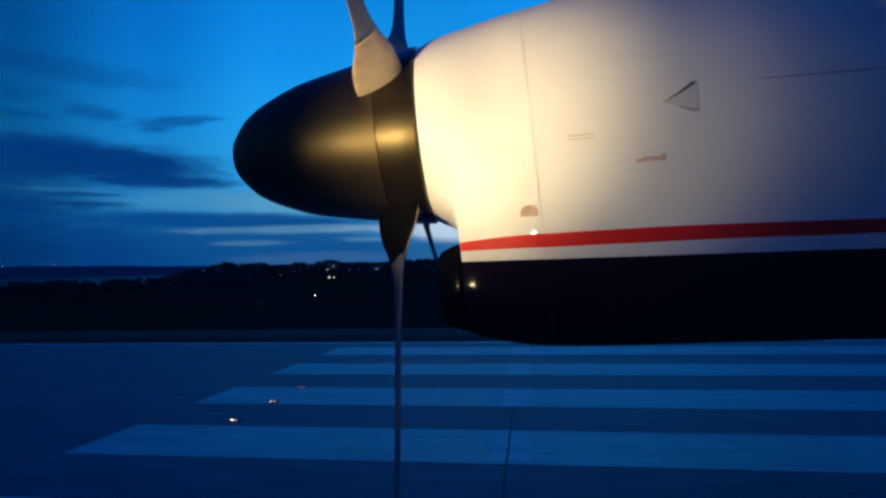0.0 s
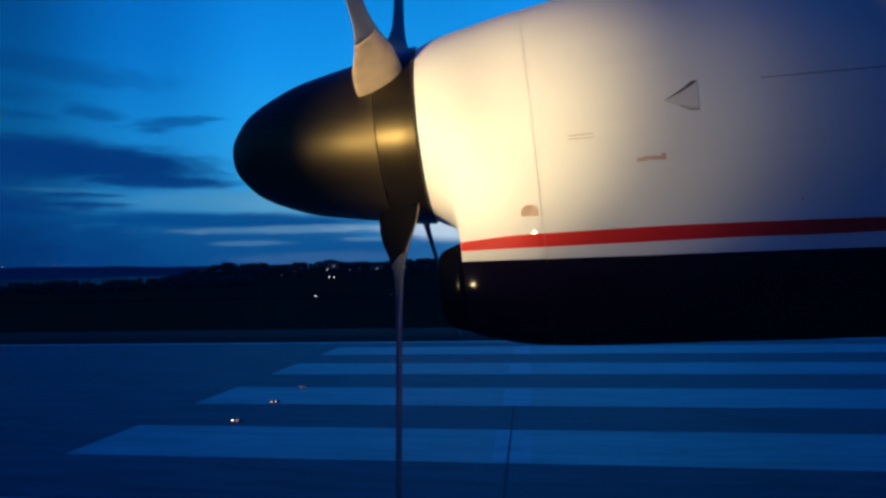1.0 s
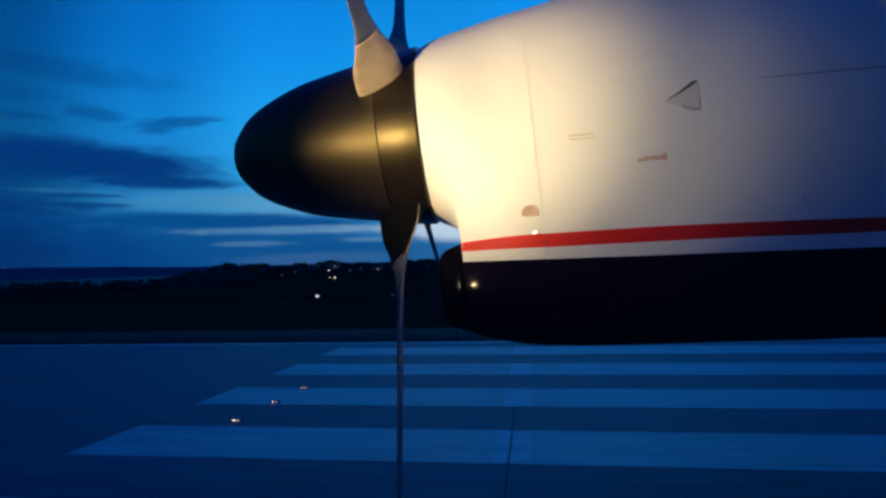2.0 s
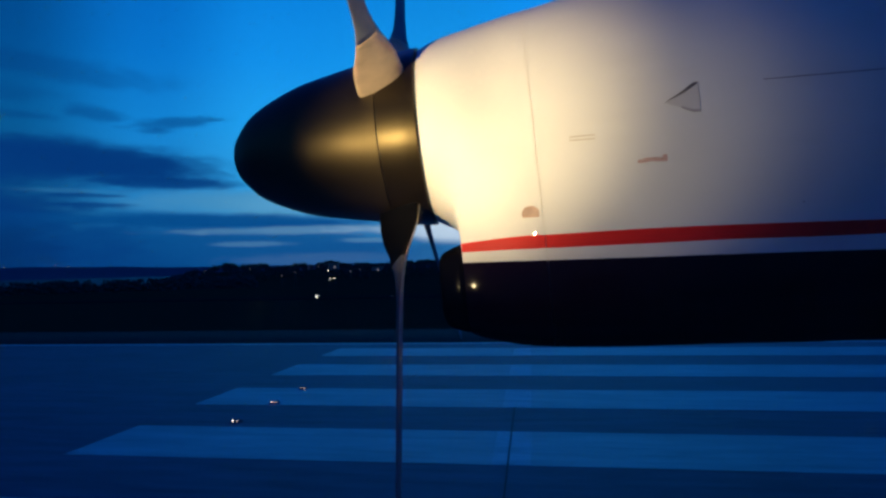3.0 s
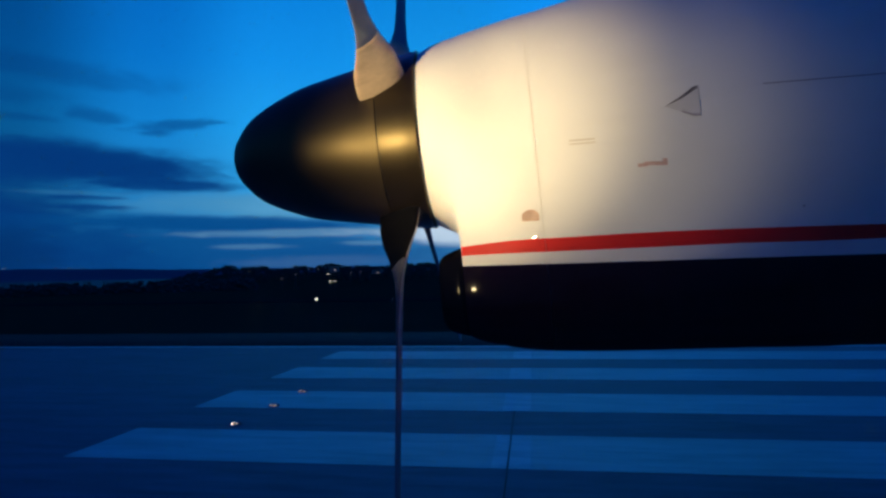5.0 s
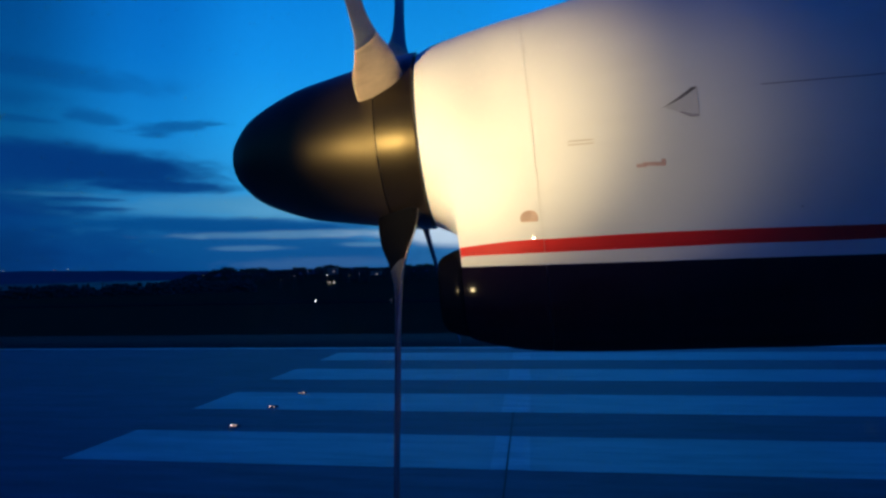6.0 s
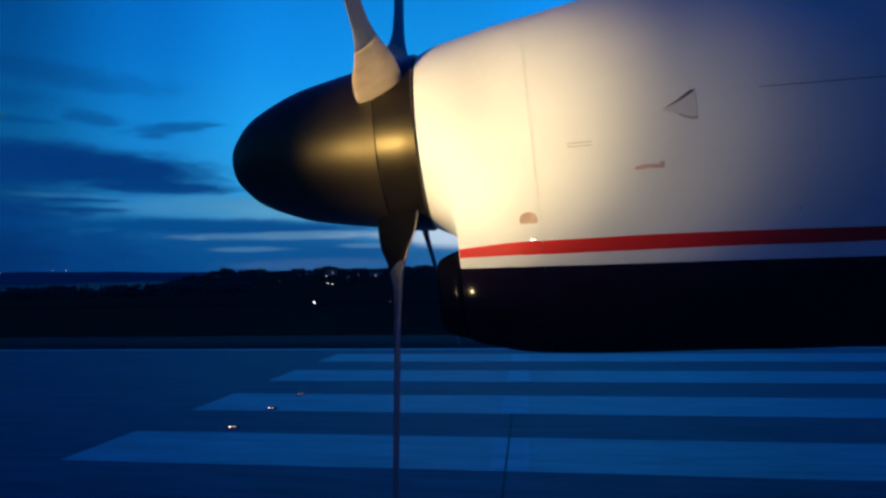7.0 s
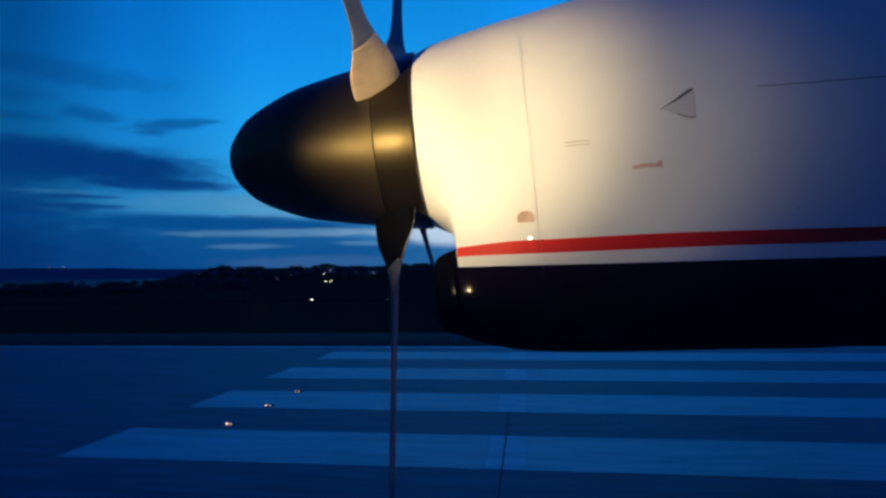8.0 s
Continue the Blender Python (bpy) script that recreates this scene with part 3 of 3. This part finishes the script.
TRI = [(0.632, 0.549), (0.626, 0.446), (0.516, 0.489)]
vent = part("vent_cover", tilted_plate(TRI, 0.002, 0.0005), VENT_FLOOR, rear_cowl, "pale sunken triangular vent", smooth=False)
# shadow below the recess lip, put in as a dark tapered plate
part("vent_edge", tilted_plate([TRI[0], (0.626, 0.540), (0.578, 0.513), TRI[2], (0.572, 0.519), (0.615, 0.547)], 0.0036, 0.001), LIP_SHADE, vent, "shade under the upper vent lip, as a dark plate", smooth=False)
part("vent_edge", tilted_plate([TRI[1], (0.604, 0.446), (0.566, 0.466), (0.572, 0.470), (0.606, 0.454), (0.626, 0.453)], 0.0030, 0.001), EDGE_GREY, vent, smooth=False)
part("vent_edge", edge_bar(TRI[1], TRI[0], 0.0028, 0.0026), EDGE_PALE, vent, smooth=False)
for x0, z0, x1, z1, w in ((0.408, 0.303, 0.440, 0.302, 0.011), (0.428, 0.307, 0.472, 0.304, 0.012), (0.462, 0.303, 0.502, 0.300, 0.013), (0.488, 0.312, 0.503, 0.312, 0.009)):
    part("placard", edge_bar((x0, z0), (x1, z1), w, 0.0012), PLACARD_RED, rear_cowl, "faded red warning placard", smooth=False)
for z in (0.414, 0.402):
    part("placard", edge_bar((0.196, z), (0.281, z - 0.004), 0.005, 0.0012), PLACARD_GREY, rear_cowl, "faint grey stencilled placard", smooth=False)
part("sticker", tilted_plate([(0.015, 0.160), (0.070, 0.157)] + [(0.0425 + 0.030 * math.cos(radians(a)), 0.172 + 0.026 * math.sin(radians(a))) for a in range(0, 181, 20)], 0.0012, 0.0004), STICKER, front_cowl, "faded reddish half-round sticker", smooth=False)
for k in range(9):
    x0 = 0.835 + 0.095 * k
    part("panel_line", edge_bar((x0, 0.528 - 0.0040 * k), (x0 + 0.094, 0.528 - 0.0040 * (k + 1)), 0.004, 0.0008), EDGE_GREY, rear_cowl, smooth=False)


def stud(x, z, r, material, parent, label):
    c = on_skin(x, z)
    bm = bmesh.new()
    bmesh.ops.create_uvsphere(bm, u_segments=16, v_segments=8, radius=r, matrix=Matrix.Translation(c) @ Matrix.Diagonal((1, 0.5, 1, 1)))
    return part("latch", bm, material, parent, label)


latch_at = on_skin(0.051, 0.102, 0.004)
# latch face turned halfway between seat and lamp to force the glint
facing = ((-latch_at).normalized() + (LAMP_AT - latch_at).normalized()).normalized()
bm = rod(bmesh.new(), latch_at - facing * 0.02, latch_at + facing * 0.005, 0.0064, 0.0050, 20)
bmesh.ops.bevel(bm, geom=[e for e in bm.edges if len(e.link_faces) == 2 and any(len(f.verts) > 4 for f in e.link_faces)], offset=0.0015, segments=2, affect="EDGES")
part("latch", bm, STEEL, front_cowl, "polished steel cowl latch", smooth=False)
for x, z in ((0.90, 0.115), (0.64, 0.062)):
    stud(x, z, 0.0028, GAP, rear_cowl, "small dark fastener")

# ------------------------------------------------------------------ fuselage side round the window, wing and main gear
def fuselage_skin():
    rings = []
    for x in spaced(-5.0, 5.0, 40):
        rings.append([(x, -1.16 + 1.34 * math.cos(2 * math.pi * i / 96), -0.05 + 1.34 * math.sin(2 * math.pi * i / 96)) for i in range(96)])
    bm = skin(rings, cap=(True, True))
    gone = [f for f in bm.faces if abs(f.calc_center_median().x) < 0.25 and abs(f.calc_center_median().z) < 0.29 and f.calc_center_median().y > 0 and len(f.verts) == 4]
    bmesh.ops.delete(bm, geom=gone, context="FACES")
    for f in bm.faces:
        # unseen lower half set to navy to darken what the belly mirrors
        f.material_index = 2 if f.calc_center_median().z < -0.30 else 0
    return bm


fuselage = part("fuselage", fuselage_skin(), [WHITE, CABIN, NAVY, CABIN], plane, "white fuselage with a cabin window opening")
lining = fuselage.modifiers.new("wall", "SOLIDIFY")
lining.thickness, lining.offset = 0.08, -1.0
lining.material_offset = 1

PANE, _n, _l, _b = mat("window_acrylic")
clear = _n.new("ShaderNodeBsdfTransparent")
clear.inputs["Color"].default_value = (0.985, 0.99, 1.0, 1)
sheen = _n.new("ShaderNodeBsdfGlossy")
sheen.inputs["Roughness"].default_value = 0.05
both = _n.new("ShaderNodeMixShader")
both.inputs[0].default_value = 0.02
_l.new(clear.outputs[0], both.inputs[1])
_l.new(sheen.outputs[0], both.inputs[2])
# thin film of dust and fine scratches, added to lay haze over the darks
film_coat = _n.new("ShaderNodeBsdfTranslucent")
film_coat.inputs["Color"].default_value = (0.8, 0.8, 0.8, 1)
dusty = _n.new("ShaderNodeMixShader")
_l.new(math_node(PANE.node_tree, "MULTIPLY_ADD", noise_node(PANE.node_tree, coords(PANE.node_tree, (1, 1, 1)), 9.0, 5), 0.005, 0.0025), dusty.inputs[0])
_l.new(both.outputs[0], dusty.inputs[1])
_l.new(film_coat.outputs[0], dusty.inputs[2])
_l.new(dusty.outputs[0], _n["Material Output"].inputs["Surface"])


def window_ring(half_x, half_z, y, n=48):
    ring = []
    for i in range(n):
        a = 2 * math.pi * i / n
        c, s = math.cos(a), math.sin(a)
        k = (abs(c) ** 4 + abs(s) ** 4) ** -0.25
        ring.append((half_x * c * k, y, half_z * s * k))
    return ring


frame_part = part("window_frame", skin([window_ring(0.30, 0.34, 0.115), window_ring(0.26, 0.30, 0.165), window_ring(0.235, 0.275, 0.165), window_ring(0.235, 0.275, 0.10), window_ring(0.30, 0.34, 0.10), window_ring(0.30, 0.34, 0.115)]), CABIN, fuselage, "pale moulded window surround")
pane = part("window_pane", skin([window_ring(0.24, 0.28, 0.140), window_ring(0.24, 0.28, 0.146)], cap=(True, True)), PANE, fuselage, "clear acrylic window pane", smooth=False)
pane.visible_shadow = False

wing_rings = []
for y in (-0.3, 1.0, 3.0, 6.0, 9.0, 13.0):
    c = 2.9 - 0.10 * max(0, y)
    x0 = 1.62 + 0.03 * max(0, y)
    ring = []
    for i in range(40):
        a = 2 * math.pi * i / 40
        u = 0.5 * (1 - math.cos(a))
        t = 0.17 * c * (1.48 * math.sqrt(max(u, 0)) - 0.63 * u - 1.76 * u * u + 1.42 * u ** 3 - 0.51 * u ** 4)
        ring.append((x0 + c * u, y, 1.17 + (t if a < math.pi else -0.7 * t)))
    wing_rings.append(ring)
part("wing", skin(wing_rings, cap=(True, True)), WHITE, plane, "white high wing above the nacelle")

GROUND_Z = -2.4934 - 0.16   # the tyres' contact height below the seat, at the gear's station
bm = bmesh.new()
rod(bm, (2.55, AXIS_Y, -0.2), (2.45, AXIS_Y, GROUND_Z + 0.40), 0.085, 0.07, 20)
rod(bm, (2.45, AXIS_Y - 0.36, GROUND_Z + 0.40), (2.45, AXIS_Y + 0.36, GROUND_Z + 0.40), 0.05, 0.05, 16)
rod(bm, (3.3, AXIS_Y, -0.1), (2.5, AXIS_Y, -1.3), 0.04, 0.04, 12)
gear = part("landing_gear", bm, STEEL, plane, "grey main landing gear leg")
for dy in (-0.25, 0.25):
    prof = [(-0.11, 0.22), (-0.13, 0.28), (-0.13, 0.34), (-0.10, 0.385), (-0.04, 0.40), (0.04, 0.40), (0.10, 0.385), (0.13, 0.34), (0.13, 0.28), (0.11, 0.22)]
    ringsT = [[(2.45 + r * math.cos(2 * math.pi * i / 40), AXIS_Y + dy + w, GROUND_Z + 0.40 + r * math.sin(2 * math.pi * i / 40)) for i in range(40)] for w, r in prof]
    tyre = part("tyre", skin(ringsT, cap=(True, True)), TYRE, gear, "black main gear tyre")

# lamp housing of the inspection light, set in the fuselage side
q = (LAMP_TO - LAMP_AT).normalized()
bm = bmesh.new()
rod(bm, LAMP_AT - q * 0.16, LAMP_AT - q * 0.02, 0.085, 0.085, 24)
housing = part("inspection_lamp", bm, STEEL, plane, "round steel inspection lamp housing")
part("lens", rod(bmesh.new(), LAMP_AT - q * 0.021, LAMP_AT - q * 0.012, 0.072, 0.066, 24), LAMP_GLASS, housing, "bright lamp glass")

# ------------------------------------------------------------------ lights set in the runway
def ground_light(at, glow):
    t = thing("runway_light", "low steel in-pavement runway light, lit warm", "runway light", at, group="runway lights")
    bm = rod(bmesh.new(), (0, 0, -0.01), (0, 0, 0.018), 0.115, 0.10, 28)
    base = part("base", bm, PATCH, t)
    for u, light in ((-0.034, glow), (0.040, RUNWAY_FAINT)):
        bm = bmesh.new()
        box(bm, u - 0.014, u + 0.014, -0.064, -0.045, 0.021, 0.032)
        bmesh.ops.bevel(bm, geom=list(bm.edges), offset=0.0025, segments=2, affect="EDGES")
        part("lens", bm, light, t, "small glowing glass lens")
    bm = skin([[(-0.07, -0.055, 0.02), (0.07, -0.055, 0.02), (0.07, 0.08, 0.02), (-0.07, 0.08, 0.02)], [(-0.06, -0.045, 0.038), (0.06, -0.045, 0.038), (0.05, 0.03, 0.038), (-0.05, 0.03, 0.038)]], cap=(True, True))
    part("cover", bm, PATCH, t, smooth=False)
    return t


for y, glow in ((10.81, RUNWAY_LIGHT), (12.38, RUNWAY_DIM), (13.88, RUNWAY_FAINT)):
    ground_light(pose(-5.38, y, 0), glow)


def edge_light(x, y, glow):
    t = thing("edge_light", "short post lamp on the grass, glowing white", "airfield light", pose(x, y, land_at(x, y) - 0.06), group="airfield lights")
    part("post", rod(bmesh.new(), (0, 0, -0.05), (0, 0, 0.30), 0.035, 0.03, 12), POLE, t)
    bm = bmesh.new()
    bmesh.ops.create_uvsphere(bm, u_segments=16, v_segments=10, radius=0.040, matrix=Matrix.Translation((0, 0, 0.33)) @ Matrix.Diagonal((1, 1, 1.2, 1)))
    part("globe", bm, glow, t, "glowing glass globe")
    return t


for x, y, glow in ((-19.98, 54.76, WHITE_LIGHT), (-13.46, 54.50, FAINT_LIGHT)):
    edge_light(x, y, glow)

# ------------------------------------------------------------------ far lamps, houses and masts
def lamp_post(x, y, size, high, glow):
    t = thing("street_lamp", "tall pole lamp on the wooded hill, glowing warm", "street lamp", pose(x, y, land_at(x, y) - 0.06), group="hill lamps")
    part("pole", rod(bmesh.new(), (0, 0, -0.3), (0, 0, high - size), 0.12, 0.07, 8), POLE, t)
    bm = bmesh.new()
    bmesh.ops.create_icosphere(bm, subdivisions=2, radius=size, matrix=Matrix.Translation((0, 0, high)) @ Matrix.Diagonal((1, 1, 0.7, 1)))
    part("lantern", bm, glow, t, "glowing warm lantern")
    return t


HILL_LAMPS = ((-112.4, 326.1), (-97.2, 283.8), (-95.3, 284.4), (-105.4, 339.0), (-106.1, 359.7), (-116.1, 276.6), (-129.3, 325.2), (-154.7, 411.9), (-147.5, 409.2), (-181.3, 384.4), (-206.3, 377.3))
for i, (x, y) in enumerate(HILL_LAMPS):
    lamp_post(x, y, 0.28 if i < 3 else 0.27, 5.1 if i in (1, 2) else 7.0, WARM_LIGHT if i < 3 else DIM_LIGHT if i % 2 else FAINT_LIGHT)


def house(x, y, turn, w, d, h, lit):
    t = thing("house", "small hillside house with lit windows", "house", pose(x, y, land_at(x, y) - 0.3, 0, 0, turn), group="hill houses")
    part("wall", slab(-w / 2, w / 2, -d / 2, d / 2, 0, h), WALLS, t, smooth=False)
    bm = skin([[(-w / 2 - 0.4, -d / 2 - 0.4, h), (0, -d / 2 - 0.4, h + 2.2), (w / 2 + 0.4, -d / 2 - 0.4, h)], [(-w / 2 - 0.4, d / 2 + 0.4, h), (0, d / 2 + 0.4, h + 2.2), (w / 2 + 0.4, d / 2 + 0.4, h)]], cap=(True, True))
    part("roof", bm, ROOF, t, smooth=False)
    for u in lit:
        part("window", slab(u - 0.55, u + 0.55, -d / 2 - 0.05, -d / 2 + 0.02, 1.4, 2.7), DIM_LIGHT, t, "lit window", smooth=False)
    return t


house(-172, 506, 15, 11, 8, 5.2, (-3.2, 2.6))
house(-140, 520, 10, 9, 8, 4.6, (1.0,))


def mast(a, r, high, lamp):
    x, y = r * math.sin(radians(a)), r * math.cos(radians(a))
    t = thing("radio_mast", "thin distant mast with a small obstruction light", "mast", pose(x, y, 20))
    bm = rod(bmesh.new(), (0, 0, -30), (0, 0, high), 0.9, 0.4, 6)
    for k in range(6):
        rod(bm, (-1.2, 0, -20 + k * (high + 20) / 6), (1.2, 0, -18 + k * (high + 20) / 6), 0.15, 0.15, 4)
    part("tower", bm, POLE, t)
    bm = bmesh.new()
    bmesh.ops.create_icosphere(bm, subdivisions=2, radius=2.0, matrix=Matrix.Translation((0, 0, high + 2)))
    part("beacon", bm, lamp, t, "small glowing obstruction light")


mast(-38.95, 4300, 37, RED_LIGHT)
mast(-38.06, 4300, 36, MAST_LIGHT)
mast(-42.08, 4300, 33, MAST_LIGHT)


# ------------------------------------------------------------------ woods
def tree_template(kind, seed):
    """Vertices and faces of one tree, a metre tall: a tapered trunk with limbs and a torn crown of small clumps."""
    rng = random.Random(seed)
    verts, faces, mats = [], [], []

    def limb(a, b, r0, r1, n=5):
        o = len(verts)
        a, b = Vector(a), Vector(b)
        qq = (b - a).to_track_quat("Z", "Y")
        for p, r in ((a, r0), (b, r1)):
            for i in range(n):
                verts.append(tuple(p + qq @ Vector((r * math.cos(2 * math.pi * i / n), r * math.sin(2 * math.pi * i / n), 0))))
        for i in range(n):
            faces.append((o + i, o + (i + 1) % n, o + n + (i + 1) % n, o + n + i))
            mats.append(1)

    def clump(c, size, flat_z):
        o = len(verts)
        for z, k in ((-1, 1), (-0.35, 5), (0.4, 5), (1, 1)):
            for i in range(k):
                a = 2 * math.pi * (i + rng.random() * 0.5) / k
                rr = (0 if k == 1 else 1) * size * rng.uniform(0.65, 1.2)
                verts.append((c[0] + rr * math.cos(a), c[1] + rr * math.sin(a), c[2] + z * size * flat_z * rng.uniform(0.7, 1.2)))
        for i in range(5):
            j = (i + 1) % 5
            for f in ((o, o + 1 + j, o + 1 + i), (o + 1 + i, o + 1 + j, o + 6 + j, o + 6 + i), (o + 6 + i, o + 6 + j, o + 11)):
                faces.append(f)
                mats.append(0)

    limb((0, 0, 0), (0, 0, 0.9 if kind == "fir" else 0.6), 0.022, 0.006, 6)
    if kind == "fir":
        for k in range(34):
            h = 0.14 + 0.86 * (k / 33)
            rad = 0.20 * (1.02 - h) * rng.uniform(0.6, 1.15) + 0.006
            a = rng.random() * 6.28
            limb((0, 0, h), (rad * math.cos(a), rad * math.sin(a), h - 0.02), 0.004, 0.002, 3)
            clump((rad * 0.7 * math.cos(a), rad * 0.7 * math.sin(a), h - 0.012), 0.028 + 0.42 * rad, 0.5)
    else:
        for k in range(30):
            a, h = rng.random() * 6.28, rng.uniform(0.32, 0.95)
            rad = 0.34 * math.sqrt(max(0.02, 1 - ((h - 0.62) / 0.38) ** 2)) * rng.uniform(0.3, 1.05)
            tip = (rad * math.cos(a), rad * math.sin(a), h)
            if k % 3 == 0:
                limb((0, 0, h * 0.6), tip, 0.010, 0.003, 4)
            clump(tip, rng.uniform(0.06, 0.12), 0.75)
    return np.array(verts), faces, mats


TREES = [tree_template("fir", 1), tree_template("broad", 2), tree_template("fir", 3), tree_template("broad", 4), tree_template("fir", 5)]


def wood(name, spots, label):
    verts, faces, mats = [], [], []
    base = 0
    for x, y, z, high, spin, k in spots:
        v, f, m = TREES[k]
        c, s = math.cos(spin), math.sin(spin)
        w = np.stack([v[:, 0] * c - v[:, 1] * s, v[:, 0] * s + v[:, 1] * c, v[:, 2]], 1) * high + np.array([x, y, z - 0.3])
        verts.extend(map(tuple, w))
        faces.extend(tuple(i + base for i in q2) for q2 in f)
        mats.extend(m)
        base += len(v)
    me = bpy.data.meshes.new(name)
    me.from_pydata(verts, [], faces)
    me.materials.append(FOREST)
    me.materials.append(BARK)
    me.polygons.foreach_set("material_index", mats)
    me.update()
    return tagged(new(name, me), label, "woods", kind="stuff")


rng = random.Random(7)
shown = [(math.degrees(math.atan2(x, y)), math.hypot(x, y)) for x, y in HILL_LAMPS] + [(math.degrees(math.atan2(-172, 506)), 534), (math.degrees(math.atan2(-140, 520)), 538)]
low, hill = [], []
for i in range(420):
    a, r = rng.uniform(-52, -25), rng.uniform(225, 330)
    x, y = r * math.sin(radians(a)), r * math.cos(radians(a))
    low.append((x, y, land(a, r), rng.uniform(6.1, 8.6), rng.random() * 6.28, rng.choice((1, 3, 0, 2, 4, 3))))
for i in range(1500):
    a, r = rng.uniform(-32.5, 30), rng.uniform(400, 700) if i % 2 else rng.uniform(590, 720)
    if any(abs(a - la) < 0.45 and r < lr + 6 and r > lr - 130 for la, lr in shown):
        continue
    x, y = r * math.sin(radians(a)), r * math.cos(radians(a))
    hill.append((x, y, land(a, r), rng.uniform(4.2, 6.8), rng.random() * 6.28, rng.choice((0, 1, 1, 3, 3, 1))))
wood("tree_line", low, "dark dense trees below the airfield")
wood("hill_woods", hill, "dark wooded hill with a ragged treetop line")
